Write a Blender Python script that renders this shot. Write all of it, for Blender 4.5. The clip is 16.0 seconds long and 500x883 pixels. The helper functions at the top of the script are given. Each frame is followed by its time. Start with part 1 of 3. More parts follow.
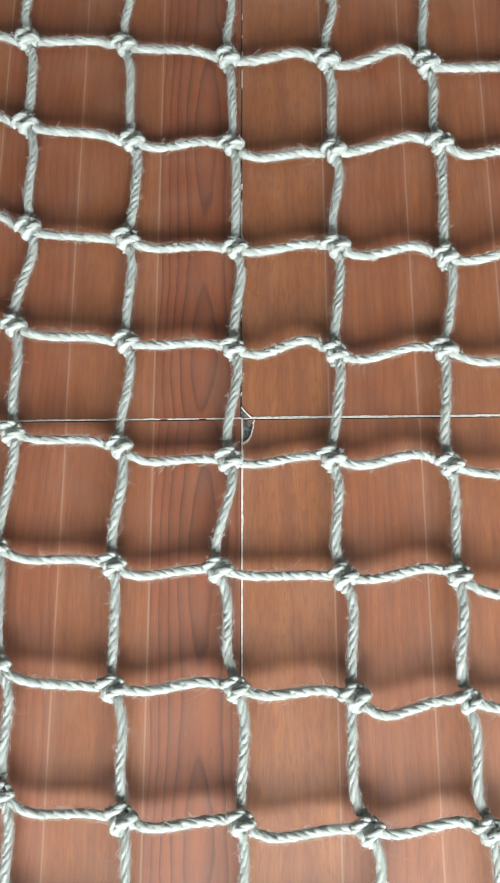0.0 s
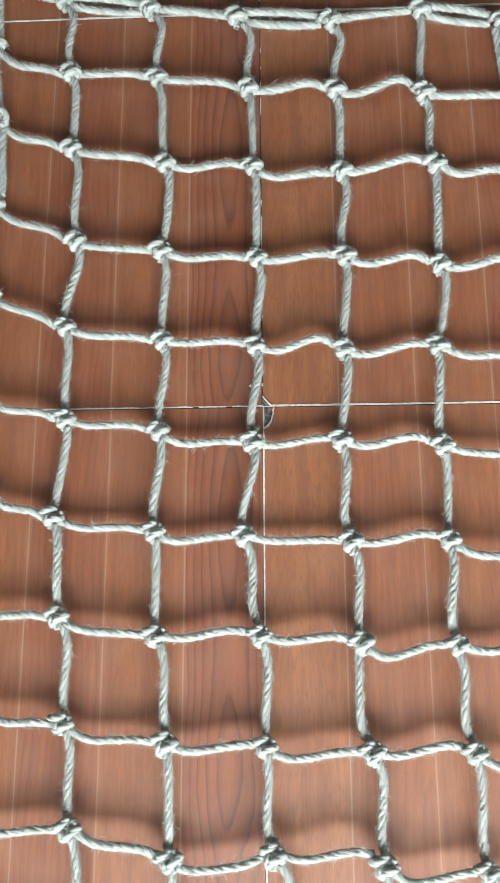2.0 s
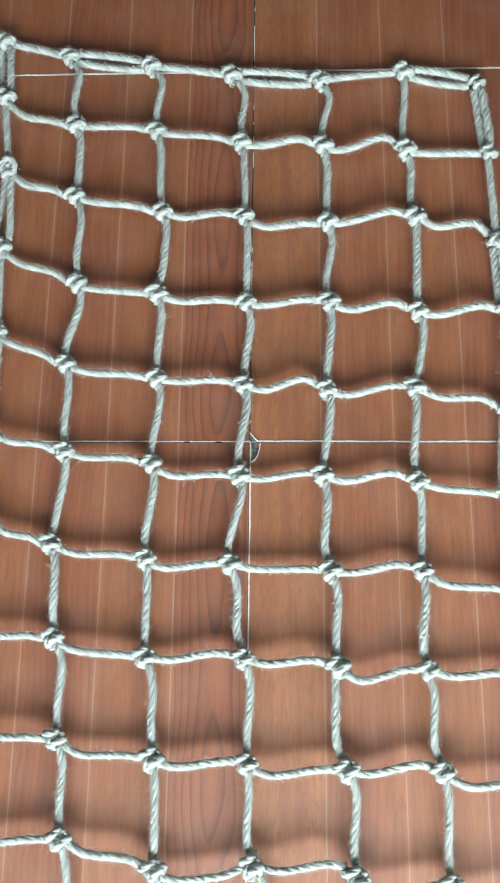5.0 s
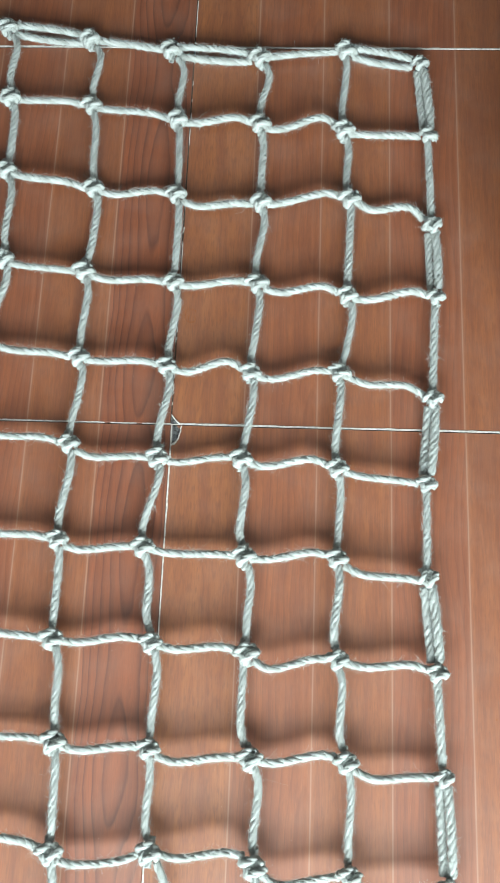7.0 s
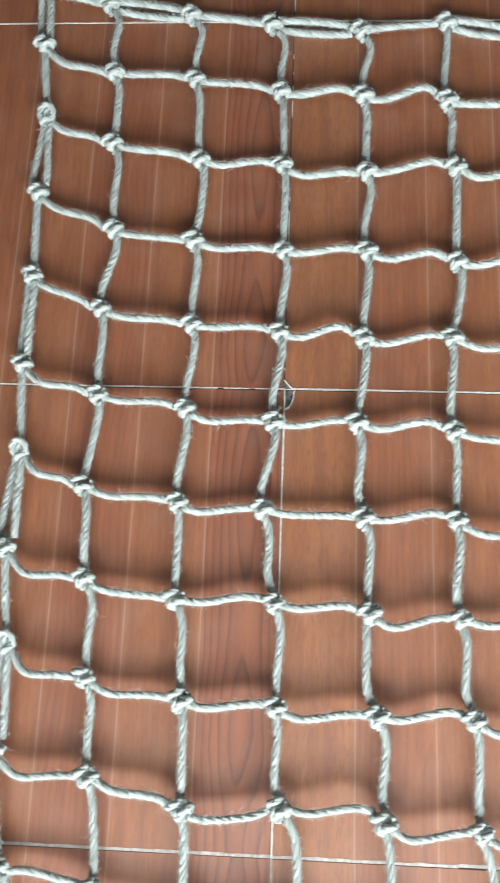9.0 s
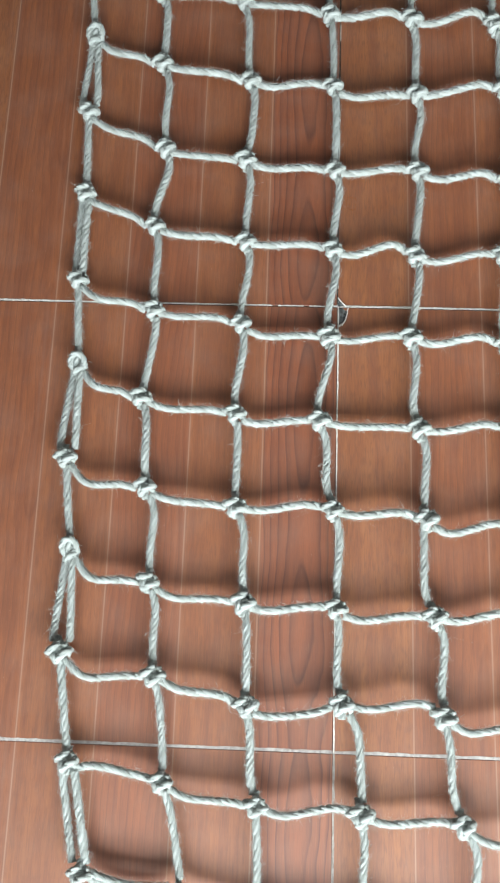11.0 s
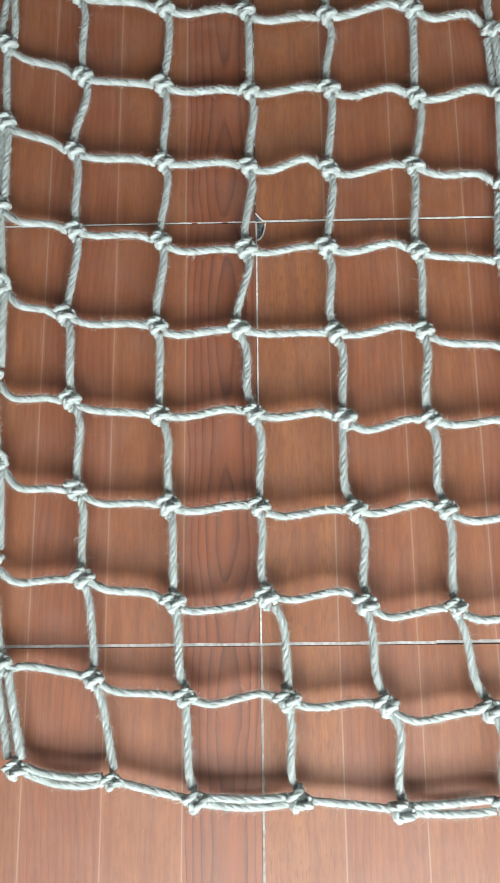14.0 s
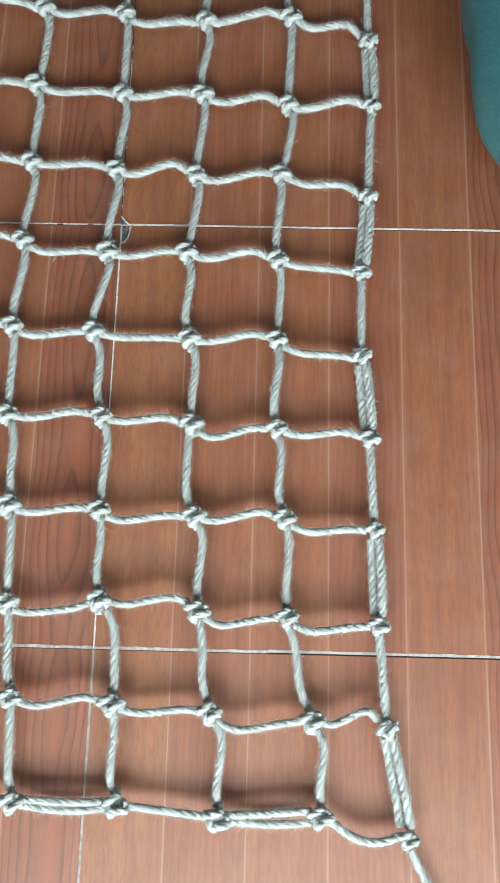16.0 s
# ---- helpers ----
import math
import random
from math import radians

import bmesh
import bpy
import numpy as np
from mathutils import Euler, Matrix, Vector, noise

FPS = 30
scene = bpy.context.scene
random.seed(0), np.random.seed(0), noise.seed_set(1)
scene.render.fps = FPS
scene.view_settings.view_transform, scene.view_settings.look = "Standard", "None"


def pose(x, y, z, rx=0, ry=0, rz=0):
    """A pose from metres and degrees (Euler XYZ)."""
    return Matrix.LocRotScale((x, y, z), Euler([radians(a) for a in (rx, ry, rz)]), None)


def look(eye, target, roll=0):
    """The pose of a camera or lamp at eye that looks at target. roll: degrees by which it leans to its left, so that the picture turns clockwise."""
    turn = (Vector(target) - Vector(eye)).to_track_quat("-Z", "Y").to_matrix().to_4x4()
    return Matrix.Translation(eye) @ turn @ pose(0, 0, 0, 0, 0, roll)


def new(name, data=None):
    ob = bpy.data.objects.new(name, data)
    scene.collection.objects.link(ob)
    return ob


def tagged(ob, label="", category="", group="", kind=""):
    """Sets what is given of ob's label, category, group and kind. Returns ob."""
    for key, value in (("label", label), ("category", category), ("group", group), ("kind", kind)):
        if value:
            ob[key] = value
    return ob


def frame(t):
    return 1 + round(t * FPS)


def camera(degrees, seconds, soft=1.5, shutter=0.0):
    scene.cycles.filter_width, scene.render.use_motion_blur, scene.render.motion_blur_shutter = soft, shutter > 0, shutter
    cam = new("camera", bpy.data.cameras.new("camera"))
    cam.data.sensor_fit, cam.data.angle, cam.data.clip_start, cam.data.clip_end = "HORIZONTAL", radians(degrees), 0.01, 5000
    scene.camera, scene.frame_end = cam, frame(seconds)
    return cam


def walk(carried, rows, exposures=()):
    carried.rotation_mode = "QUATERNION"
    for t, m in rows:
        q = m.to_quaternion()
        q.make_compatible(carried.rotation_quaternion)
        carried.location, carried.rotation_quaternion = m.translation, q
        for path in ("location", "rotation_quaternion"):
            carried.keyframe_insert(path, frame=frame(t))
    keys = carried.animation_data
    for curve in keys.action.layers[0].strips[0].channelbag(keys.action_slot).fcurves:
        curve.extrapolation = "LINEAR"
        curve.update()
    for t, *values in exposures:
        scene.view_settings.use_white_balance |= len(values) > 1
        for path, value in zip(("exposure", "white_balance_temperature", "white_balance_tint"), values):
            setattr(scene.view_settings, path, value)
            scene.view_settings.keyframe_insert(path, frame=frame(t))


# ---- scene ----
cam = camera(32.6, 16.0, soft=1.6, shutter=0.3)
PATH = [
    (0, (0.038, -0.282, 0.928), (-0.029, 0.237, -1.002), -7.7),
    (0.5, (0.038, -0.303, 0.97), (-0.025, 0.212, -0.961), -7.4),
    (1, (0.041, -0.314, 1.001), (-0.035, 0.186, -0.934), -9.0),
    (1.5, (0.037, -0.319, 1.042), (-0.044, 0.176, -0.894), -9.7),
    (2, (0.027, -0.324, 1.074), (-0.059, 0.165, -0.863), -10.5),
    (2.5, (0.014, -0.328, 1.093), (-0.07, 0.161, -0.844), -10.3),
    (3, (-0.005, -0.339, 1.114), (-0.105, 0.156, -0.821), -11.1),
    (3.2, (-0.009, -0.343, 1.126), (-0.11, 0.149, -0.81), -10.9),
    (5.3, (0.059, -0.32, 1.15), (-0.006, 0.216, -0.776), -6.6),
    (5.5, (0.071, -0.319, 1.151), (0.018, 0.213, -0.777), -5.3),
    (6, (0.104, -0.319, 1.141), (0.04, 0.206, -0.788), -5.9),
    (6.5, (0.133, -0.314, 1.131), (0.055, 0.2, -0.8), -7.0),
    (7, (0.16, -0.322, 1.124), (0.066, 0.185, -0.808), -8.6),
    (7.5, (0.171, -0.334, 1.118), (0.06, 0.171, -0.814), -9.9),
    (8, (0.163, -0.343, 1.112), (0.041, 0.165, -0.819), -10.8),
    (8.5, (0.112, -0.356, 1.117), (-0.01, 0.157, -0.812), -10.8),
    (9, (0.024, -0.386, 1.124), (-0.1, 0.136, -0.803), -11.6),
    (9.2, (-0.011, -0.401, 1.124), (-0.139, 0.126, -0.801), -12.1),
    (11.3, (-0.077, -0.513, 1.127), (-0.15, -0.042, -0.815), -6.9),
    (11.5, (-0.061, -0.542, 1.126), (-0.149, -0.07, -0.815), -8.1),
    (12, (-0.03, -0.599, 1.133), (-0.142, -0.124, -0.806), -9.7),
    (12.5, (-0.034, -0.613, 1.122), (-0.156, -0.146, -0.819), -11.3),
    (13, (-0.017, -0.615, 1.117), (-0.119, -0.14, -0.823), -9.7),
    (13.5, (0.01, -0.615, 1.123), (-0.068, -0.141, -0.819), -8.3),
    (14, (0.01, -0.606, 1.124), (-0.033, -0.132, -0.818), -5.9),
    (14.5, (0.025, -0.612, 1.123), (0.014, -0.131, -0.819), -3.7),
    (15, (0.071, -0.61, 1.128), (0.058, -0.123, -0.812), -3.9),
    (15.5, (0.154, -0.602, 1.127), (0.141, -0.119, -0.814), -1.9),
    (16, (0.211, -0.597, 1.122), (0.175, -0.123, -0.821), -3.0),
]
walk(cam, [(t, look(eye, target, roll)) for t, eye, target, roll in PATH],
     exposures=[(0.0, 0.07, 6700, 12), (3.0, 0.03, 6550, 10), (5.5, 0.12, 6300, 6), (7.5, 0.11, 6320, 7), (9.0, 0.06, 6450, 10), (12.5, -0.18, 6450, 11),
                (14.5, -0.22, 6400, 10), (16.0, -0.27, 6300, 9)])

# ---- light ----
world = bpy.data.worlds.new("world")
scene.world = world
world.use_nodes = True
wn = world.node_tree.nodes
sky = wn.new("ShaderNodeTexSky")
sky.sky_type = 'NISHITA'
sky.sun_disc = False
sky.sun_elevation, sky.sun_rotation = radians(40), radians(200)
world.node_tree.links.new(sky.outputs["Color"], wn["Background"].inputs["Color"])
wn["Background"].inputs["Strength"].default_value = 0.12

WIN_X, WIN_Y, WIN_W, WIN_LOW, WIN_HIGH = 0.50, -2.00, 2.65, 0.66, 2.06
day = bpy.data.lights.new("window_daylight", 'AREA')
day.shape, day.size, day.size_y = 'RECTANGLE', WIN_W - 0.1, WIN_HIGH - WIN_LOW - 0.1
day.energy, day.color = 205.0, (0.885, 1.0, 0.975)
lamp = new("window_daylight", day)
lamp.matrix_world = look((WIN_X, WIN_Y - 0.06, (WIN_LOW + WIN_HIGH) / 2), (WIN_X, 0.0, (WIN_LOW + WIN_HIGH) / 2))
tagged(lamp, kind="structure")


# ---- materials ----
def material(name, rough=0.6, spec=0.5):
    m = bpy.data.materials.new(name)
    m.use_nodes = True
    b = m.node_tree.nodes["Principled BSDF"]
    b.inputs["Roughness"].default_value = rough
    b.inputs["Specular IOR Level"].default_value = spec
    return m, m.node_tree.nodes, m.node_tree.links, b


class Net:
    """Short spellings for a node tree."""

    def __init__(self, nodes, links):
        self.n, self.l = nodes, links

    def put(self, socket, v):
        if isinstance(v, bpy.types.NodeSocket):
            self.l.new(v, socket)
        else:
            socket.default_value = v

    def math(self, op, a, b=0.0, c=0.0):
        x = self.n.new("ShaderNodeMath")
        x.operation = op
        for i, v in enumerate((a, b, c)):
            self.put(x.inputs[i], v)
        return x.outputs[0]

    def vec(self, x, y, z=0.0):
        c = self.n.new("ShaderNodeCombineXYZ")
        for i, v in enumerate((x, y, z)):
            self.put(c.inputs[i], v)
        return c.outputs[0]

    def noise(self, v, scale=1.0, detail=3.0, rough=0.55):
        t = self.n.new("ShaderNodeTexNoise")
        self.put(t.inputs["Vector"], v)
        t.inputs["Scale"].default_value = scale
        t.inputs["Detail"].default_value = detail
        t.inputs["Roughness"].default_value = rough
        return t.outputs["Fac"]

    def ramp(self, f, stops, kind='LINEAR'):
        r = self.n.new("ShaderNodeValToRGB")
        r.color_ramp.interpolation = kind
        e = r.color_ramp.elements
        while len(e) < len(stops):
            e.new(0.5)
        for el, (p, c) in zip(e, stops):
            el.position = p
            el.color = (*c, 1.0) if isinstance(c, tuple) else (c, c, c, 1.0)
        self.put(r.inputs[0], f)
        return r.outputs["Color"]

    def mix(self, f, a, b, kind='MIX'):
        m = self.n.new("ShaderNodeMix")
        m.data_type, m.blend_type = 'RGBA', kind
        self.put(m.inputs["Factor"], f)
        for s, v in ((m.inputs["A"], a), (m.inputs["B"], b)):
            if isinstance(v, tuple):
                v = (*v, 1.0)
            self.put(s, v)
        return m.outputs["Result"]

    def bump(self, h, strength, dist, bsdf):
        b = self.n.new("ShaderNodeBump")
        b.inputs["Strength"].default_value = strength
        b.inputs["Distance"].default_value = dist
        self.put(b.inputs["Height"], h)
        self.l.new(b.outputs[0], bsdf.inputs["Normal"])


def wood_tile_material():
    """Glazed tile printed with six planks of red-brown timber and pale lines between them."""
    m, n, l, b = material("wood_print_glaze", 0.34, 0.85)
    g = Net(n, l)
    tc = n.new("ShaderNodeTexCoord")
    sx = n.new("ShaderNodeSeparateXYZ")
    l.new(tc.outputs["Object"], sx.inputs[0])
    x, y = sx.outputs["X"], sx.outputs["Y"]
    info = n.new("ShaderNodeObjectInfo")
    # a slow waver of the print, slid along a little from tile to tile
    ys = g.math('ADD', y, g.math('MULTIPLY', info.outputs["Random"], 0.21))
    wav = g.math('SUBTRACT', g.noise(g.vec(g.math('MULTIPLY', x, 16.0), g.math('MULTIPLY', ys, 4.0)), 1.0, 3.0), 0.5)
    xw = g.math('ADD', x, g.math('MULTIPLY', wav, 0.010))
    pos = g.math('DIVIDE', g.math('ADD', x, 0.3), 0.6)
    fx = g.math('SUBTRACT', g.math('FRACT', g.math('MULTIPLY', pos, 6.0)), 0.5)
    # per plank: strength of the growth rings, tone, how far the heart lies off the plank's middle
    plank = n.new("ShaderNodeSeparateColor")
    l.new(g.ramp(pos, [(0.0, (0.10, 0.95, 0.9)), (0.1667, (0.40, 0.45, 0.30)), (0.3333, (0.16, 0.70, 0.8)),
                       (0.5, (0.42, 0.26, 0.62)), (0.6667, (0.12, 0.66, 0.9)), (0.8333, (1.0, 0.08, 0.05))], 'CONSTANT'), plank.inputs[0])
    fig, tone, off = plank.outputs[0], plank.outputs[1], plank.outputs[2]
    # a flat-sawn cut: rings round a heart that dips in and out of the board
    key = g.math('MULTIPLY', off, 31.0)
    dip = g.math('MULTIPLY', g.math('SUBTRACT', g.noise(g.vec(key, g.math('MULTIPLY', ys, 1.6), 1.3), 1.0, 1.0), 0.44), 2.6)
    xo = g.math('ADD', g.math('SUBTRACT', fx, g.math('MULTIPLY', off, 1.4)), g.math('MULTIPLY', wav, 0.26))
    rad = g.math('SQRT', g.math('ADD', g.math('MULTIPLY', xo, xo), g.math('ADD', g.math('MULTIPLY', dip, dip), 0.012)))
    band = g.math('FRACT', g.math('MULTIPLY', g.math('ADD', rad, g.math('MULTIPLY', wav, 0.06)), 12.0))
    ring = g.ramp(band, [(0.0, 0.0), (0.42, 0.04), (0.74, 0.45), (0.90, 1.0), (1.0, 0.0)])
    fine = g.noise(g.vec(g.math('MULTIPLY', xw, 520.0), g.math('MULTIPLY', ys, 30.0)), 1.0, 4.0, 0.65)
    broad = g.noise(g.vec(g.math('MULTIPLY', xw, 75.0), g.math('MULTIPLY', ys, 5.0)), 1.0, 4.0, 0.6)
    broad2 = g.noise(g.vec(g.math('MULTIPLY', x, 30.0), g.math('MULTIPLY', ys, 7.0), 3.7), 1.0, 3.0)
    dash = g.noise(g.vec(g.math('MULTIPLY', x, 300.0), g.math('MULTIPLY', ys, 55.0), 8.1), 1.0, 2.0, 0.5)
    pores = g.noise(g.vec(g.math('MULTIPLY', x, 900.0), g.math('MULTIPLY', ys, 60.0)), 1.0, 2.0)
    base = g.mix(tone, (0.298, 0.073, 0.0245), (0.346, 0.112, 0.033))
    base = g.mix(g.ramp(broad, [(0.35, 0.0), (0.7, 0.75)]), base, (0.190, 0.050, 0.021))
    base = g.mix(g.math('MULTIPLY', g.math('MULTIPLY', ring, fig), g.ramp(broad2, [(0.25, 0.5), (0.55, 1.0)])), base, (0.112, 0.026, 0.011))
    base = g.mix(g.ramp(fine, [(0.42, 0.0), (0.72, 0.50)]), base, (0.155, 0.042, 0.019))
    base = g.mix(g.math('MULTIPLY', g.ramp(dash, [(0.50, 0.0), (0.66, 0.55)]), tone), base, (0.170, 0.050, 0.022))
    base = g.mix(g.ramp(pores, [(0.6, 0.0), (0.75, 0.3)]), base, (0.36, 0.14, 0.062))
    # pale printed line along each plank edge, with a softer ghost beside it
    edge = g.math('ABSOLUTE', fx)
    line = g.math('MULTIPLY', g.ramp(edge, [(0.487, 0.0), (0.495, 1.0)]), g.ramp(fine, [(0.2, 0.55), (0.6, 1.0)]))
    inner = g.math('MULTIPLY', g.ramp(pos, [(0.0, 0.0), (0.012, 0.0), (0.02, 1.0), (0.98, 1.0), (0.99, 0.0)]), 1.0)
    base = g.mix(g.math('MULTIPLY', g.math('MULTIPLY', line, inner), 0.56), base, (0.44, 0.25, 0.17))
    base = g.mix(g.ramp(edge, [(0.44, 0.0), (0.5, 0.16)]), base, (0.40, 0.20, 0.13))
    ghost = g.ramp(g.math('ABSOLUTE', g.math('SUBTRACT', fx, 0.39)), [(0.0, 0.26), (0.03, 0.0)])
    base = g.mix(g.math('MULTIPLY', ghost, broad), base, (0.38, 0.17, 0.10))
    # small differences of tone between tiles
    base = g.mix(g.math('MULTIPLY', info.outputs["Random"], 0.10), base, (0.14, 0.05, 0.026))
    # dust and dull traffic smears
    wide = g.noise(tc.outputs["Object"], 14.0, 4.0, 0.65)
    base = g.mix(g.ramp(wide, [(0.45, 0.0), (0.8, 0.10)]), base, (0.42, 0.33, 0.28))
    specks = g.noise(tc.outputs["Object"], 330.0, 1.0)
    base = g.mix(g.ramp(specks, [(0.80, 0.0), (0.83, 0.55)]), base, (0.5, 0.38, 0.30))
    l.new(base, b.inputs["Base Color"])
    b.inputs["Coat Weight"].default_value = 0.85
    b.inputs["Coat Roughness"].default_value = 0.46
    l.new(g.ramp(wide, [(0.3, 0.56), (0.75, 0.64)]), b.inputs["Roughness"])
    g.bump(g.math('ADD', g.math('MULTIPLY', fine, 0.6), g.math('MULTIPLY', wide, 1.2)), 0.18, 0.0006, b)
    return m


def rope_material():
    """Off-white twisted natural fibre with dull yarn streaks."""
    m, n, l, b = material("bleached_rope_fibre", 0.95, 0.08)
    g = Net(n, l)
    uv = n.new("ShaderNodeUVMap")
    sx = n.new("ShaderNodeSeparateXYZ")
    l.new(uv.outputs[0], sx.inputs[0])
    info = n.new("ShaderNodeObjectInfo")
    shift = g.math('MULTIPLY', info.outputs["Random"], 37.0)
    streak = g.noise(g.vec(g.math('ADD', g.math('MULTIPLY', sx.outputs["X"], 110.0), shift), g.math('MULTIPLY', sx.outputs["Y"], 14.0), shift), 1.0, 3.0, 0.65)
    tc = n.new("ShaderNodeTexCoord")
    blot = g.noise(tc.outputs["Object"], 55.0, 3.0)
    col = g.mix(g.ramp(streak, [(0.3, 0.0), (0.7, 1.0)]), (0.505, 0.533, 0.525), (0.650, 0.682, 0.675))
    # one strand of three greyer, one duller: tone standing in for groove shade
    strand = g.ramp(g.math('DIVIDE', sx.outputs["Y"], 5.1), [(0.0, 0.0), (0.30, 0.75), (0.64, 0.30)], 'CONSTANT')
    col = g.mix(strand, col, (0.36, 0.375, 0.36))
    col = g.mix(g.ramp(blot, [(0.4, 0.0), (0.75, 0.25)]), col, (0.42, 0.43, 0.40))
    col = g.mix(g.math('MULTIPLY', info.outputs["Random"], 0.12), col, (0.45, 0.46, 0.42))
    b.inputs["Sheen Weight"].default_value = 0.25
    frizz = g.noise(tc.outputs["Object"], 430.0, 3.0, 0.75)
    # low spots of this noise darkened in the colour, as shade among the hairs
    col = g.mix(g.ramp(frizz, [(0.36, 0.30), (0.55, 0.0)]), col, (0.33, 0.34, 0.32))
    l.new(col, b.inputs["Base Color"])
    g.bump(g.math('ADD', streak, g.math('MULTIPLY', frizz, 0.7)), 0.6, 0.0010, b)
    return m


def plain_material(name, light, dark, scale, rough, bump=0.3, dist=0.001):
    m, n, l, b = material(name, rough, 0.4)
    g = Net(n, l)
    tc = n.new("ShaderNodeTexCoord")
    f = g.noise(tc.outputs["Object"], scale, 5.0, 0.65)
    l.new(g.mix(g.ramp(f, [(0.35, 0.0), (0.65, 1.0)]), dark, light), b.inputs["Base Color"])
    g.bump(f, bump, dist, b)
    return m


def teal_cloth_material():
    m, n, l, b = material("teal_coated_cloth", 0.45, 0.5)
    g = Net(n, l)
    tc = n.new("ShaderNodeTexCoord")
    f = g.noise(tc.outputs["Object"], 9.0, 4.0, 0.6)
    cr = g.noise(tc.outputs["Object"], 120.0, 4.0, 0.7)
    col = g.mix(g.ramp(f, [(0.3, 0.0), (0.7, 1.0)]), (0.034, 0.130, 0.145), (0.052, 0.172, 0.185))
    col = g.mix(g.ramp(cr, [(0.55, 0.0), (0.75, 0.35)]), col, (0.10, 0.27, 0.29))
    l.new(col, b.inputs["Base Color"])
    g.bump(cr, 0.5, 0.003, b)
    return m


M_TILE = wood_tile_material()
M_ROPE = rope_material()
M_JOINT = plain_material("dark_joint_dirt", (0.16, 0.125, 0.105), (0.05, 0.038, 0.033), 160.0, 0.9)
M_GROUT = plain_material("chalky_grout", (0.76, 0.72, 0.68), (0.44, 0.39, 0.36), 240.0, 0.85)
M_GREY = plain_material("grey_smeared_grout", (0.43, 0.385, 0.36), (0.25, 0.205, 0.185), 130.0, 0.85)
M_LILAC = plain_material("dull_cement_grout", (0.56, 0.50, 0.48), (0.33, 0.28, 0.27), 170.0, 0.85)
M_BODY = plain_material("grey_tile_body", (0.24, 0.245, 0.25), (0.015, 0.015, 0.016), 300.0, 0.8, 0.9, 0.003)
# dark colours picked to hold down bounce and floor haze
M_WALL = plain_material("low_bounce_wall", (0.12, 0.115, 0.11), (0.10, 0.096, 0.092), 3.0, 0.8)
M_CEIL = plain_material("low_bounce_ceiling", (0.15, 0.148, 0.145), (0.125, 0.123, 0.12), 2.0, 0.85)
M_FRAME = plain_material("window_frame_paint", (0.75, 0.75, 0.74), (0.68, 0.68, 0.67), 12.0, 0.4)
M_SCUFF = plain_material("pale_scuff", (0.36, 0.145, 0.06), (0.28, 0.095, 0.038), 400.0, 0.6)
M_TEAL = teal_cloth_material()


# ---- building ----
def mesh_of(name, verts, faces, mat, smooth=True, uv=None):
    me = bpy.data.meshes.new(name)
    me.from_pydata([tuple(v) for v in verts], [], faces)
    me.materials.append(mat)
    if smooth:
        me.polygons.foreach_set("use_smooth", [True] * len(me.polygons))
    if uv is not None:
        lay = me.uv_layers.new(name="UVMap")
        idx = np.zeros(len(me.loops), dtype=np.int32)
        me.loops.foreach_get("vertex_index", idx)
        lay.data.foreach_set("uv", np.asarray(uv, dtype=np.float32)[idx].ravel())
    me.update()
    return me


def bm_mesh(name, bm, mat):
    me = bpy.data.meshes.new(name)
    bm.to_mesh(me)
    bm.free()
    me.materials.append(mat)
    return me


def under(ob, parent):
    ob.parent = parent
    return ob


def box(bm, x0, x1, y0, y1, z0, z1):
    r = bmesh.ops.create_cube(bm, size=1.0)
    bmesh.ops.scale(bm, vec=(x1 - x0, y1 - y0, z1 - z0), verts=r["verts"])
    bmesh.ops.translate(bm, vec=((x0 + x1) / 2, (y0 + y1) / 2, (z0 + z1) / 2), verts=r["verts"])


def slab(name, dims, mat):
    bm = bmesh.new()
    box(bm, *dims)
    return new(name, bm_mesh(name, bm, mat))


# ---- the room ----
RX0, RX1, RY0, RY1, RZ = -2.1, 2.7, -2.00, 2.85, 2.75
slab_floor = slab("floor", (RX0, RX1, RY0, RY1, -0.12, -0.0022), M_JOINT)
tagged(slab_floor, "red-brown wood-print tiled floor with pale worn joints", "floor", kind="structure")
# ceiling and walls are never in view; they close the room and limit fill light
tagged(slab("ceiling", (RX0 - 0.2, RX1 + 0.2, RY0 - 0.2, RY1 + 0.2, RZ, RZ + 0.15), M_CEIL), "unseen dark grey ceiling that keeps bounced light low", "ceiling", kind="structure")
tagged(slab("wall_west", (RX0 - 0.2, RX0, RY0 - 0.2, RY1 + 0.2, -0.12, RZ), M_WALL), "unseen dark grey wall that keeps bounced light low", "wall", kind="structure")
tagged(slab("wall_east", (RX1, RX1 + 0.2, RY0 - 0.2, RY1 + 0.2, -0.12, RZ), M_WALL), "unseen dark grey wall that keeps bounced light low", "wall", kind="structure")
tagged(slab("wall_north", (RX0, RX1, RY1, RY1 + 0.2, -0.12, RZ), M_WALL), "unseen dark grey wall that keeps bounced light low", "wall", kind="structure")
bm = bmesh.new()
box(bm, RX0, WIN_X - WIN_W / 2, RY0 - 0.2, RY0, -0.12, RZ)
box(bm, WIN_X + WIN_W / 2, RX1, RY0 - 0.2, RY0, -0.12, RZ)
box(bm, WIN_X - WIN_W / 2, WIN_X + WIN_W / 2, RY0 - 0.2, RY0, -0.12, WIN_LOW)
box(bm, WIN_X - WIN_W / 2, WIN_X + WIN_W / 2, RY0 - 0.2, RY0, WIN_HIGH, RZ)
tagged(new("wall_south", bm_mesh("wall_south", bm, M_WALL)), "unseen dark grey wall with a window opening, keeps bounced light low", "wall", kind="structure")


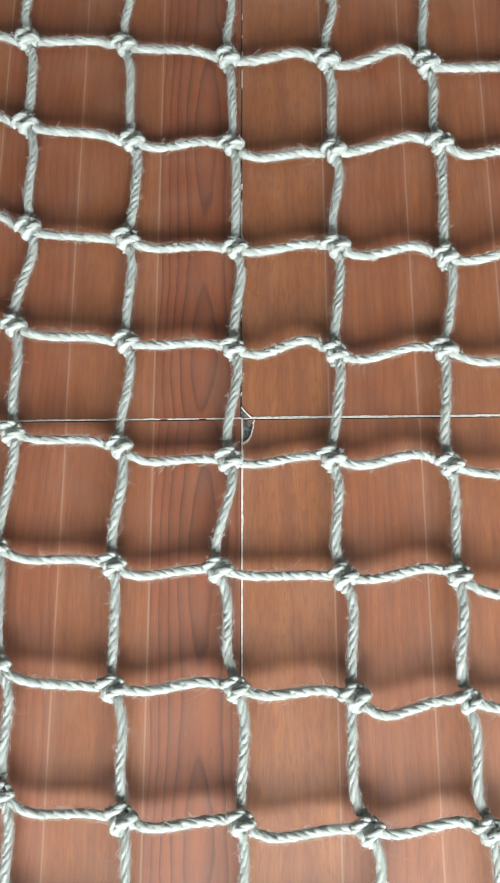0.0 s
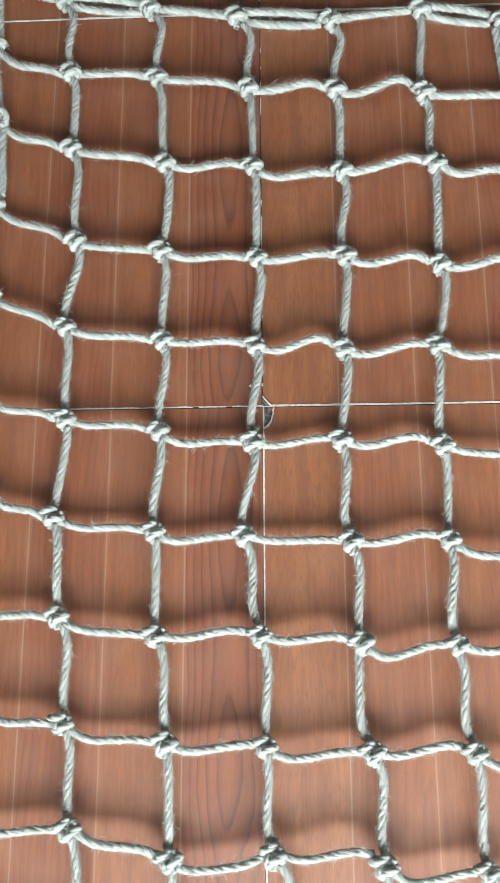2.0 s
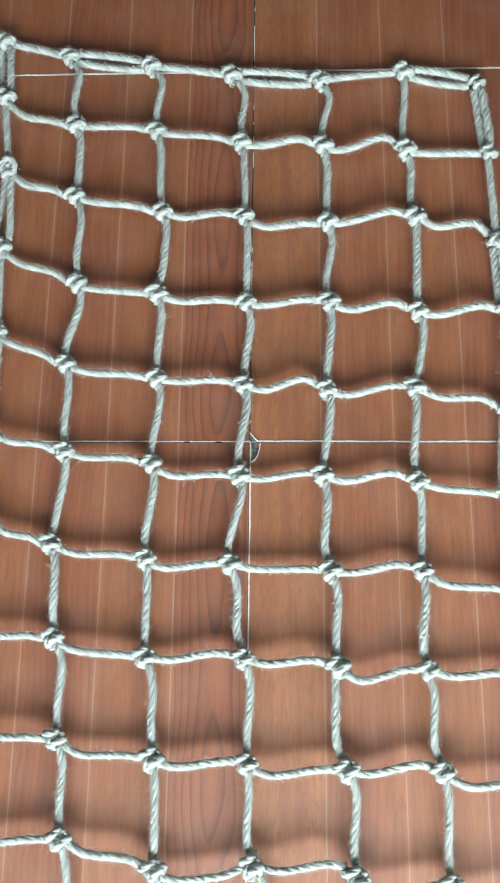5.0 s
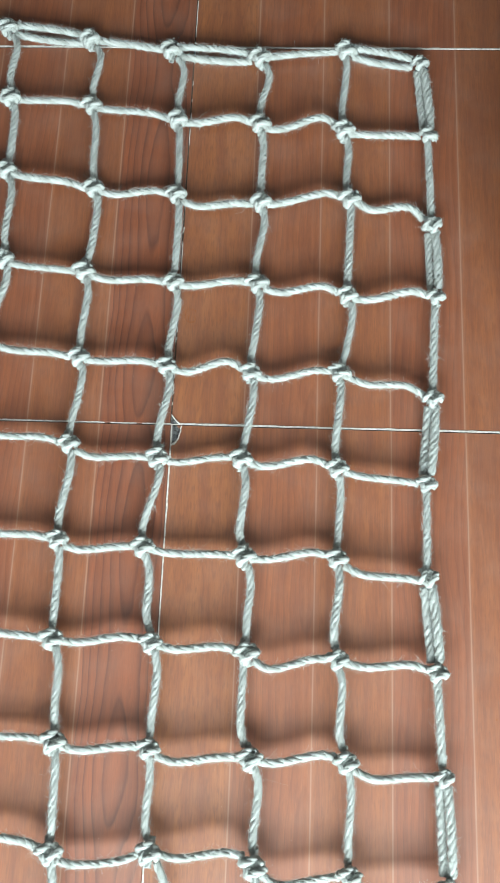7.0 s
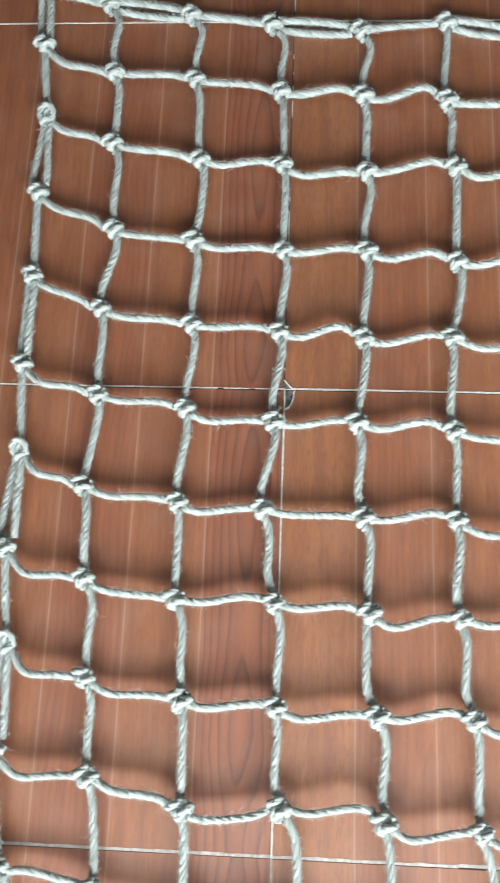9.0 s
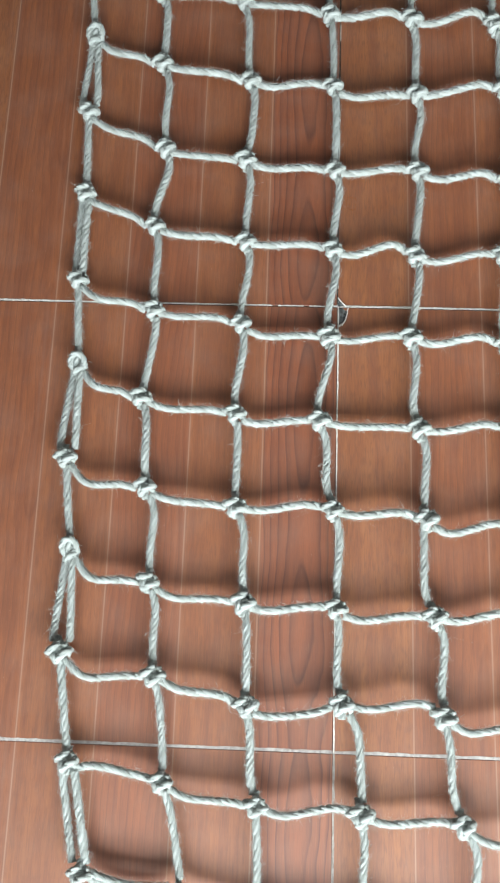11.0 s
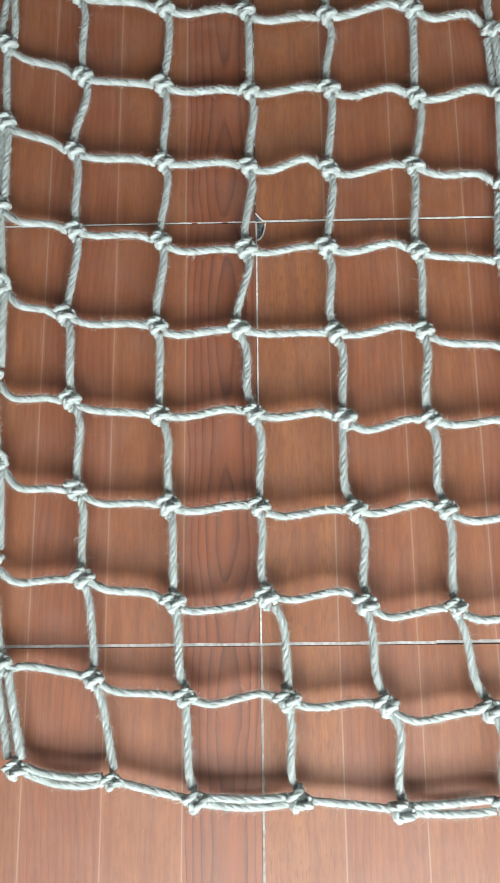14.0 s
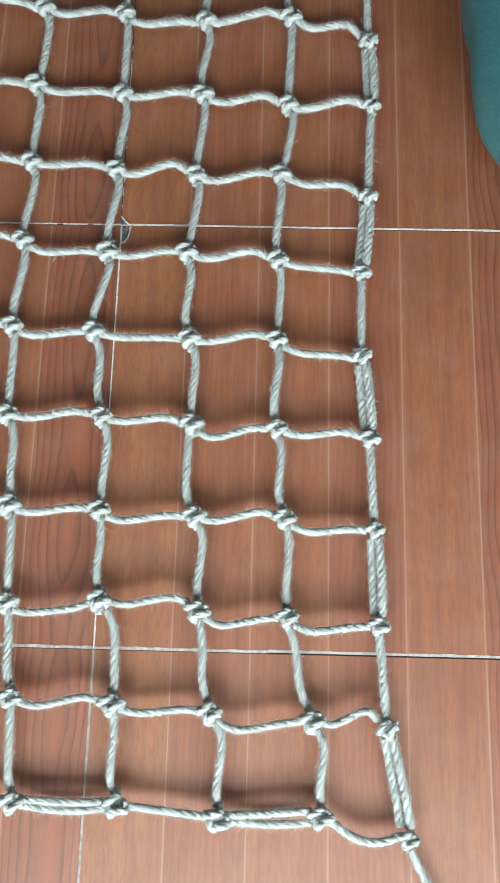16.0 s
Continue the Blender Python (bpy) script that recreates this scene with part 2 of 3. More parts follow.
# ---- twisted rope ----
def hermite(p0, p1, m0, m1, n):
    t = np.linspace(0.0, 1.0, n)[:, None]
    p0, p1, m0, m1 = (np.asarray(v, float) for v in (p0, p1, m0, m1))
    return (2 * t**3 - 3 * t**2 + 1) * p0 + (t**3 - 2 * t**2 + t) * m0 + (3 * t**2 - 2 * t**3) * p1 + (t**3 - t**2) * m1


def resample(pts, step):
    d = np.r_[0.0, np.cumsum(np.linalg.norm(np.diff(pts, axis=0), axis=1))]
    n = max(4, int(round(d[-1] / step)) + 1)
    s = np.linspace(0.0, d[-1], n)
    return np.stack([np.interp(s, d, pts[:, i]) for i in range(3)], 1), s


class Rope:
    """Collects three-strand rope runs and loose fibres into one mesh."""

    SIDES = 7

    def __init__(self, rng):
        self.v, self.f, self.uv, self.count, self.rng = [], [], [], 0, rng

    def add(self, verts, faces, uv):
        self.v.append(verts)
        self.f.extend([tuple(i + self.count for i in q) for q in faces])
        self.uv.append(uv)
        self.count += len(verts)

    def run(self, pts, radius=0.0055, pitch=0.040, hairs=500.0, hair_len=1.0):
        rng = self.rng
        p, s = resample(np.asarray(pts, float), 0.0030)
        n = len(p)
        tan = np.gradient(p, axis=0)
        tan /= np.linalg.norm(tan, axis=1)[:, None]
        nor = np.zeros_like(p)
        first = np.cross(tan[0], (0.13, 0.2, 1.0))
        nor[0] = first / np.linalg.norm(first)
        for i in range(1, n):
            w = nor[i - 1] - tan[i] * (nor[i - 1] @ tan[i])
            nor[i] = w / np.linalg.norm(w)
        bi = np.cross(tan, nor)
        phase = rng.uniform(0, 6.28)
        ang = 2 * math.pi * np.arange(self.SIDES) / self.SIDES
        slip = 0.55 * np.sin(s * rng.uniform(25, 55) + phase) + 0.3 * np.sin(s * rng.uniform(90, 140))
        for k in range(3):
            phi = phase + k * 2.0944 + 2 * math.pi * s / pitch + slip
            wob = 1.0 + 0.07 * np.sin(s * 190 + k * 2 + phase) + rng.normal(0, 0.045, n)
            c = p + 0.345 * radius * (np.cos(phi)[:, None] * nor + np.sin(phi)[:, None] * bi)
            r = 0.665 * radius * wob
            a = ang[None, :] + phi[:, None]
            lump = 1.0 + rng.normal(0, 0.095, (n, self.SIDES))
            ring = c[:, None, :] + (r[:, None] * lump)[..., None] * (np.cos(a)[..., None] * nor[:, None, :] + np.sin(a)[..., None] * bi[:, None, :])
            u = np.stack([np.repeat(s[:, None], self.SIDES, 1), np.repeat(np.abs(np.sin(ang / 2))[None, :] + k * 1.7, n, 0)], -1)
            q = []
            for i in range(n - 1):
                for j in range(self.SIDES):
                    j2 = (j + 1) % self.SIDES
                    q.append((i * self.SIDES + j, i * self.SIDES + j2, (i + 1) * self.SIDES + j2, (i + 1) * self.SIDES + j))
            q.append(tuple(range(self.SIDES - 1, -1, -1)))
            q.append(tuple((n - 1) * self.SIDES + j for j in range(self.SIDES)))
            self.add(ring.reshape(-1, 3), q, u.reshape(-1, 2))
        self.fuzz(p, tan, nor, bi, int(hairs * s[-1]), radius, hair_len)

    def fuzz(self, p, tan, nor, bi, count, radius, hair_len):
        """Short loose fibres that stand off the rope."""
        rng = self.rng
        i = rng.integers(0, len(p) - 1, count)
        a = rng.uniform(0, 6.283, count)[:, None]
        out = np.cos(a) * nor[i] + np.sin(a) * bi[i]
        lean = tan[i] * rng.choice((-1.0, 1.0), count)[:, None]
        size = ((0.0022 + rng.exponential(0.0023, count)) * hair_len)[:, None]
        h0 = p[i] + out * radius * 0.88 + tan[i] * rng.uniform(-0.0015, 0.0015, count)[:, None]
        h1 = h0 + size * 0.5 * (out * rng.uniform(0.4, 1.0, count)[:, None] + lean * rng.uniform(0.3, 1.0, count)[:, None])
        h2 = h1 + size * 0.5 * (out * rng.uniform(-0.3, 0.8, count)[:, None] + lean * rng.uniform(0.1, 1.0, count)[:, None] + rng.normal(0, 0.45, (count, 3)))
        keep = (h1[:, 2] > -0.03) & (h2[:, 2] > -0.03)
        h0, h1, h2 = h0[keep], h1[keep], h2[keep]
        d = h2 - h0
        e1 = np.cross(d, rng.normal(0, 1, (len(d), 3)))
        e1 /= np.linalg.norm(e1, axis=1)[:, None] + 1e-9
        r = rng.uniform(0.00007, 0.00016, len(d))[:, None]
        v = np.stack([h0 + r * e1, h0 - r * e1, h1 + 0.8 * r * e1, h1 - 0.8 * r * e1, h2], 1)
        faces = [q for k in range(0, 5 * len(v), 5) for q in ((k, k + 1, k + 3, k + 2), (k + 2, k + 3, k + 4))]
        self.add(v.reshape(-1, 3), faces, np.repeat(rng.uniform(0, 1, (len(v), 2)), 5, 0))

    def mesh(self, name):
        return mesh_of(name, np.concatenate(self.v), self.f, M_ROPE, True, np.concatenate(self.uv))


def knot_mesh(seed, eye=False, stub=0.019):
    """A hitch of the cross rope round the upright one: two slanting turns, a bight behind, and a short hump."""
    rng = np.random.default_rng(100 + seed)
    rope = Rope(rng)

    def coil(cx, cy, slant, a, b, shift, t0, t1, cz=0.0):
        t = np.radians(np.linspace(t0, t1, 40))
        s = radians(slant + rng.normal(0, 7))
        u, w = np.array((math.cos(s), math.sin(s), 0.0)), np.array((-math.sin(s), math.cos(s), 0.0))
        f = np.linspace(-1, 1, 40)[:, None]
        pts = np.array((cx, cy, cz)) + a * np.cos(t)[:, None] * u + b * np.sin(t)[:, None] * np.array((0, 0, 1.0)) + f * shift * w
        rope.run(pts, 0.0050, 0.030, 7000)

    if eye:
        # a bight drawn up over the upright cord like a hood
        t = np.radians(np.linspace(-75, 250, 46))
        hood = np.stack([0.0108 * np.cos(t), 0.001 + 0.0128 * np.sin(t), 0.006 + 0.004 * np.sin(t)], 1)
        rope.run(hood, 0.0054, 0.034, 7000)
        rope.run(hermite((-0.001, 0.012, 0.000), (0.001, -0.020, -0.001), (0.0, -0.03, 0.016), (0.0, -0.03, -0.012), 18), 0.0068, 0.034, 7000)
        coil(0.0030, -0.0105, 24, 0.0092, 0.0068, 0.0020, -30, 210, 0.001)
        return rope.mesh("knot")
    # the packed heart of the hitch, then its turns
    rope.run(hermite((-0.008, -0.003, 0.0), (0.009, 0.002, 0.001), (0.02, 0.0, 0.008), (0.02, 0.0, -0.008), 12), 0.0068, 0.034, 3000)
    rope.run(hermite((-0.003, 0.010, -0.001), (0.010, 0.003, -0.001), (0.012, 0.0, 0.004), (0.012, -0.008, -0.004), 10), 0.0054, 0.034, 3000)
    coil(0.0035, -0.0045, 34, 0.0112, 0.0074, 0.0046, -35, 395, 0.0035)
    coil(-0.0060, 0.0055, 40, 0.0090, 0.0070, 0.0030, -25, 225, 0.0030)
    coil(-0.0050, -0.0070, 128, 0.0060, 0.0062, 0.0024, -20, 210, 0.0025)
    bend = hermite((-0.015, 0.001, -0.001), (0.015, -0.007, 0.000), (0.03, 0.03, 0.014), (0.03, -0.02, -0.014), 24)
    rope.run(bend, 0.0050, 0.031, 7000)
    core = hermite((0.000, 0.019, -0.003), (0.003, -stub, -0.003), (0.0, -0.03, 0.0), (0.005, -0.03, 0.0), 16)
    rope.run(core, 0.0051, 0.031, 7000)
    return rope.mesh("knot")


net = tagged(new("rope_net"), "off-white hairy twisted rope cargo net spread flat on the tiles", "net")
KNOT = {}


def lay_row(r, xs, ys):
    """One row of knots, in millimetres from the tile corner."""
    for c, (x, y) in enumerate(zip(xs, ys)):
        rise = min(max((0.30 - y / 1000) / 0.9, 0.0), 1.0)
        KNOT[r, c] = np.array((x / 1000, y / 1000, 0.0135 + 0.011 * rise))


lay_row(0, (-402, -297, -166, -39, 97, 228, 340), (655, 626, 606, 587, 575, 588, 565))
lay_row(1, (-394, -278, -154, -21, 102, 226, 350), (552, 500, 488, 465, 458, 450, 442))
lay_row(2, (-377, -273, -139, -16, 108, 235, 353), (424, 377, 348, 339, 328, 337, 295))
lay_row(3, (-378, -260, -142, -12, 107, 234, 356), (292, 232, 216, 200, 200, 185, 184))
lay_row(4, (-371, -268, -137, -13, 102, 225, 350), (157, 106, 84, 75, 68, 69, 35))
lay_row(5, (-371, -261, -140, -17, 95, 222, 340), (20, -22, -40, -56, -55, -64, -82))
lay_row(6, (-360, -270, -142, -29, 104, 223, 339), (-104, -150, -170, -176, -185, -183, -206))
lay_row(7, (-365, -257, -137, -10, 111, 225, 349), (-237, -274, -296, -297, -306, -309, -321))
lay_row(8, (-349, -245, -122, -4, 120, 237, 354), (-358, -397, -420, -423, -430, -429, -442))
lay_row(9, (-351, -232, -114, 5, 129, 242, 358), (-488, -513, -545, -540, -549, -555, -563))
lay_row(10, (-330, -214, -98, 28, 149, 274, 367), (-618, -637, -660, -665, -672, -678, -686))
lay_row(11, (-304, -186, -85, 40, 162, 286, 390), (-744, -758, -781, -781, -793, -788, -809))
ROWS_N, COLS_N = 12, 7

knots = [knot_mesh(i) for i in range(8)]
eyed = knot_mesh(20, True)
hem = [knot_mesh(30 + i, stub=0.006) for i in range(4)]
for (r, c), p in KNOT.items():
    has_eye = c == 0 and r in (2, 6, 8)
    ob = under(new("knot", eyed if has_eye else hem[c % 4] if r == 11 else knots[(r * 5 + c * 3) % 8]), net)
    turn = random.uniform(-14, 14)
    if c == 6 and r % 2 == 0 and r:
        turn += 20
    k = random.uniform(0.84, 0.97) * (0.82 if (r, c) == (11, 1) else 0.88 if c == 6 else 1.0)
    ob.matrix_basis = pose(p[0], p[1], p[2], random.uniform(-9, 9), random.uniform(-9, 9), turn) @ Matrix.Diagonal((k, k, k, 1))

seed = 500


def cord(pts, name="cord", label="", hairs=13000.0, thick=1.0):
    global seed
    seed += 1
    rope = Rope(np.random.default_rng(seed))
    rope.run(pts, 0.0049 * thick * random.uniform(0.94, 1.07), 0.034 * random.uniform(0.93, 1.08), hairs)
    ob = under(new(name, rope.mesh(name)), net)
    if label:
        tagged(ob, label)
    return ob


def arch(pts, rise):
    """Lifts the middle of a run."""
    t = np.linspace(0, 1, len(pts))
    pts[:, 2] += rise * 4 * t * (1 - t)
    return pts


SWAY_ACROSS, SWAY_DOWN = {}, {}


def sway(table, key, *pairs):
    """How far a row's or column's cords stray from the straight, in millimetres, a third and two thirds along."""
    table[key] = [(a / 1000, b / 1000) for a, b in pairs]


sway(SWAY_ACROSS, 1, (-20, -9), (-3, 0), (-6, -2), (-6, 4), (-9, 10), (-8, -5))
sway(SWAY_ACROSS, 2, (-17, -7), (-8, -3), (-7, 2), (-18, -8), (-4, 5), (-6, 14))
sway(SWAY_ACROSS, 3, (-12, -2), (-9, -7), (-10, -2), (-6, 1), (-10, 5), (-8, 4))
sway(SWAY_ACROSS, 4, (-10, -4), (-9, -3), (-5, 0), (-9, 8), (-10, 2), (-6, 6))
sway(SWAY_ACROSS, 5, (-18, -6), (-7, 0), (-14, -5), (-7, 0), (-8, 6), (-7, -4))
sway(SWAY_ACROSS, 6, (-19, -8), (-10, -2), (-12, -4), (-6, -2), (-4, 5), (-15, -8))
sway(SWAY_ACROSS, 7, (-24, -10), (-11, -6), (-5, 4), (-6, 3), (-18, -4), (-6, 4))
sway(SWAY_ACROSS, 8, (-26, -12), (-14, -4), (-9, -1), (-13, -3), (-5, 6), (-15, -5))
sway(SWAY_ACROSS, 9, (-23, -10), (-7, 2), (-14, -10), (-2, 11), (-17, -6), (-15, -6))
sway(SWAY_ACROSS, 10, (1, 1), (-11, -4), (-8, 5), (-8, 0), (-18, -7), (-2, 18))
sway(SWAY_DOWN, 1, (13, 0), (7, 5), (10, 2), (9, -1), (6, 1), (6, 3), (6, 2), (11, 4), (8, 2), (6, 5), (6, 5))
sway(SWAY_DOWN, 2, (16, 4), (6, 1), (9, 7), (8, 2), (8, 2), (7, 0), (4, 2), (9, 3), (4, 2), (2, -3), (-1, -4))
sway(SWAY_DOWN, 3, (17, 4), (3, 3), (5, 3), (8, 2), (6, -2), (6, -2), (6, -2), (9, 4), (2, -4), (14, 8), (2, -5))
sway(SWAY_DOWN, 4, (15, 2), (5, 1), (6, -2), (6, 2), (8, 4), (5, -4), (8, 2), (-5, -9), (10, 2), (2, -4), (13, 3))
sway(SWAY_DOWN, 5, (2, -2), (6, -1), (3, 1), (10, 6), (2, -2), (6, 3), (4, -3), (4, -4), (6, 1), (2, -4), (12, 3))


def smooth_through(pts, n=12):
    """A soft curve through a few points."""
    p = [np.asarray(q, float) for q in pts]
    tan = [(p[1] - p[0]) * 1.1] + [(p[i + 1] - p[i - 1]) / 2 for i in range(1, len(p) - 1)] + [(p[-1] - p[-2]) * 1.1]
    runs = [hermite(p[i], p[i + 1], tan[i], tan[i + 1], n)[: n - 1] for i in range(len(p) - 1)]
    return np.concatenate(runs + [p[-1][None, :]])


for r in range(1, ROWS_N - 1):
    for c in range(COLS_N - 1):
        a, b = KNOT[r, c], KNOT[r, c + 1]
        d1, d2 = SWAY_ACROSS[r][c]
        hump = random.uniform(-0.001, 0.007)
        q1 = a + (b - a) * 0.30 + (0, d1, hump)
        q2 = a + (b - a) * 0.70 + (0, d2, hump + 0.36 * min(0.014, max(0.0, d2 + 0.005)))
        p0 = a + (0.010, max(-0.010, 0.75 * d1), -0.001) if c else a + (0.006, -0.010, -0.002)
        p1 = b + (-0.011, 0.001 + (0.45 * max(-0.008, d2) if d2 < 0.010 else 0.009), -0.001)
        cord(smooth_through((p0, q1, q2, p1)))
for c in range(1, COLS_N - 1):
    for r in range(ROWS_N - 1):
        a, b = KNOT[r, c], KNOT[r + 1, c]
        d1, d2 = SWAY_DOWN[c][r]
        hump = random.uniform(-0.004, 0.002)
        q1 = a + (b - a) * 0.30 + (d1, 0, hump)
        q2 = a + (b - a) * 0.70 + (d2, 0, hump)
        p0 = a + (0.6 * d1 + 0.001, -0.011, -0.003)
        p1 = b + (0.5 * d2 - 0.001, 0.012, -0.003)
        cord(smooth_through((p0, q1, q2, p1)))


def border(a, b, across, double, gap, bow, apart=0.0050, spread=0.0050, thick=1.0):
    """One or two cords from knot to knot along the net's edge."""
    along = (b - a) / np.linalg.norm(b - a)
    side = np.array(across, float)
    p0, p1 = a + along * 0.011, b - along * 0.011
    run = np.linalg.norm(p1 - p0)
    for k in ((-1.0, 1.0) if double else (0.0,)):
        m0 = run * (along + side * (k * gap + bow))
        m1 = run * (along - side * (k * gap + bow))
        q = hermite(p0 + side * k * apart, p1 + side * k * spread, m0, m1, 30)
        q[:, 2] += -0.002 + 0.002 * k
        cord(arch(q, 0.002 if k >= 0 else -0.003), thick=thick)


LEFT_EDGE = {0: (0.03, 0.0080, 0.0080), 2: (0.03, 0.0045, 0.0115), 4: (0.0, 0.0050, 0.0056), 6: (0.03, 0.0045, 0.0105),
             8: (0.03, 0.0045, 0.0110), 10: (0.03, 0.0080, 0.0085)}
for r in range(ROWS_N - 1):
    gap, top_apart, low_apart = LEFT_EDGE.get(r, (0.0, 0.005, 0.005))
    border(KNOT[r, 0], KNOT[r + 1, 0], (1, 0, 0), r % 2 == 0, gap, random.uniform(-0.04, 0.04), top_apart, low_apart)
    border(KNOT[r, 6], KNOT[r + 1, 6], (1, 0, 0), r % 2 == 0, 0.01, 0.04 if r % 2 == 0 else 0.0, 0.0044, 0.0047 if r < 10 else 0.0053, 1.17 if r % 2 == 0 else 1.0)
for c in range(COLS_N - 1):
    border(KNOT[0, c], KNOT[0, c + 1], (0, 1, 0), c in (1, 3, 5), 0.05, 0.0, 0.0060, 0.0055)
    border(KNOT[11, c], KNOT[11, c + 1], (0, 1, 0), c in (0, 2, 4), 0.06, (-0.30, 0.0, -0.16, 0.02, -0.08, -0.72)[c], 0.0038, 0.0040 if c != 4 else 0.0065)
end = KNOT[11, 6]
cord(hermite(end + (0.003, -0.012, -0.004), (0.490, -0.985, 0.008), (0.045, -0.10, -0.02), (0.06, -0.08, 0.0), 40), "loose_end", "frayed loose rope end trailing on the floor")


# ---- teal sack beside the net ----
def soft_sack():
    bm = bmesh.new()
    bmesh.ops.create_uvsphere(bm, u_segments=96, v_segments=56, radius=1.0)
    for v in bm.verts:
        x, y, z = v.co
        k = 2.6
        d = (abs(x) ** k + abs(y) ** k) ** (1 / k) if (x or y) else 0.0
        s = (math.hypot(x, y) / d) if d else 1.0
        px, py = x * s * 0.30, y * s * 0.42
        pz = 0.13 * (abs(z) ** 0.8) * (1 if z > 0 else -1)
        nz = noise.noise(Vector((px * 9, py * 9, pz * 9))) * 0.010 + noise.noise(Vector((px * 26, py * 14, pz * 20))) * 0.005
        fold = 0.006 * math.sin(14 * px + 9 * noise.noise(Vector((px * 4, py * 4, 0))))
        v.co = (px + nz, py + nz * 0.6, max(pz + nz + fold * max(z, 0), -0.118))
    for f in bm.faces:
        f.smooth = True
    top = new("soft_bag", bm_mesh("soft_bag", bm, M_TEAL))
    top.matrix_basis = pose(0.774, 0.312, 0.119, 0, 0, 1)
    return tagged(top, "slumped soft teal cloth bag lying on the tiles", "bag")


soft_sack()

# ---- window in the wall behind ----
win = tagged(new("window_1"), "white framed window in the wall", "window", kind="structure")
win.matrix_basis = pose(WIN_X, RY0 - 0.14, 0)
for nm, dims in (("frame_rail", (-WIN_W / 2, WIN_W / 2, -0.03, 0.03, WIN_LOW, WIN_LOW + 0.05)),
                 ("frame_rail", (-WIN_W / 2, WIN_W / 2, -0.03, 0.03, WIN_HIGH - 0.05, WIN_HIGH)),
                 ("frame_post", (-WIN_W / 2, -WIN_W / 2 + 0.05, -0.03, 0.03, WIN_LOW + 0.05, WIN_HIGH - 0.05)),
                 ("frame_post", (WIN_W / 2 - 0.05, WIN_W / 2, -0.03, 0.03, WIN_LOW + 0.05, WIN_HIGH - 0.05))):
    under(slab(nm, dims, M_FRAME), win)

# ---- tiles, joints and the broken corner ----
UPPER_SHIFT, MIDDLE_SHIFT, LOWER_SHIFT = -0.0045, -0.0035, -0.0030
SEAM = {-1: -0.6000, 0: -0.0060, 1: 0.6025}
TILE, GAP, THICK, Y0 = 0.6, 0.0020, 0.009, -0.0060


def tile_mesh(notch=None):
    bm = bmesh.new()
    h = TILE / 2 - GAP / 2
    if notch:
        outline = [(-h + dx, h - dy) for dx, dy in notch] + [(h, h), (h, -h), (-h, -h)]
    else:
        outline = [(-h, h), (h, h), (h, -h), (-h, -h)]
    e = 0.0006
    top = []
    low = []
    for x, y in outline:
        top.append(bm.verts.new((x - math.copysign(e, x), y - math.copysign(e, y), 0.0)))
        low.append(bm.verts.new((x, y, -e)))
    n = len(outline)
    bm.faces.new(top[::-1])
    for i in range(n):
        j = (i + 1) % n
        bm.faces.new((top[i], top[j], low[j], low[i]))
    base = [bm.verts.new((v.co.x, v.co.y, -THICK)) for v in low]
    for i in range(n):
        j = (i + 1) % n
        bm.faces.new((low[i], low[j], base[j], base[i]))
    bmesh.ops.recalc_face_normals(bm, faces=bm.faces)
    return bm_mesh("tile", bm, M_TILE)


plain_tile = tile_mesh()
broken = tile_mesh([(0.0, 0.027), (0.004, 0.0235), (0.0075, 0.022), (0.0105, 0.017), (0.011, 0.010), (0.0125, 0.004), (0.0085, 0.003), (0.006, 0.0)])
for i in range(-3, 4):
    for j in range(-4, 5):
        x0, x1 = i * TILE, (i + 1) * TILE
        y0, y1 = SEAM.get(j, j * TILE), SEAM.get(j + 1, (j + 1) * TILE)
        t = under(new("tile", broken if (i, j) == (0, -1) else plain_tile), slab_floor)
        lift = random.uniform(-0.00025, 0.00025) if (i, j) != (0, -1) else 0.0
        t.matrix_basis = pose((x0 + x1) / 2 + (UPPER_SHIFT if j >= 0 else MIDDLE_SHIFT if j == -1 else LOWER_SHIFT), (y0 + y1) / 2, lift) @ Matrix.Diagonal((1.0, (y1 - y0) / TILE, 1.0, 1.0))
patch_bm = bmesh.new()
bmesh.ops.create_grid(patch_bm, x_segments=10, y_segments=16, size=0.5)
for v in patch_bm.verts:
    v.co = (MIDDLE_SHIFT + 0.0005 + (v.co.x + 0.5) * 0.013, Y0 - 0.0005 - (v.co.y + 0.5) * 0.028, -0.0019 + 0.0010 * noise.noise(Vector((v.co.x * 9, v.co.y * 14, 3.0))))
under(new("chipped_corner", bm_mesh("chipped_corner", patch_bm, M_BODY)), slab_floor)


rim = bmesh.new()
last = None
for k in range(25):
    a = math.pi / 2 * k / 24
    rx, ry = 0.0125 + 0.002 * noise.noise(Vector((k * 0.6, 1.0, 0))), 0.0275 + 0.003 * noise.noise(Vector((k * 0.5, 4.0, 0)))
    wide = 0.0007 + 0.0006 * noise.noise(Vector((k * 0.8, 9.0, 0)))
    pair = [rim.verts.new((rx * math.cos(a) * f + 0.001 + MIDDLE_SHIFT, Y0 - 0.001 - ry * math.sin(a) * f, 0.00025)) for f in (1.0 - wide / 0.012, 1.0 + wide / 0.012)]
    if last:
        rim.faces.new((last[0], pair[0], pair[1], last[1]))
    last = pair
under(new("chip_rim", bm_mesh("chip_rim", rim, M_GROUT)), slab_floor)
wedge = bmesh.new()
wedge.faces.new([wedge.verts.new((MIDDLE_SHIFT + px, Y0 + py, 0.0006)) for px, py in ((-0.0005, 0.0005), (0.0110, 0.0008), (-0.0005, 0.0125))])
under(new("chipped_corner", bm_mesh("chipped_corner", wedge, M_BODY)), slab_floor)
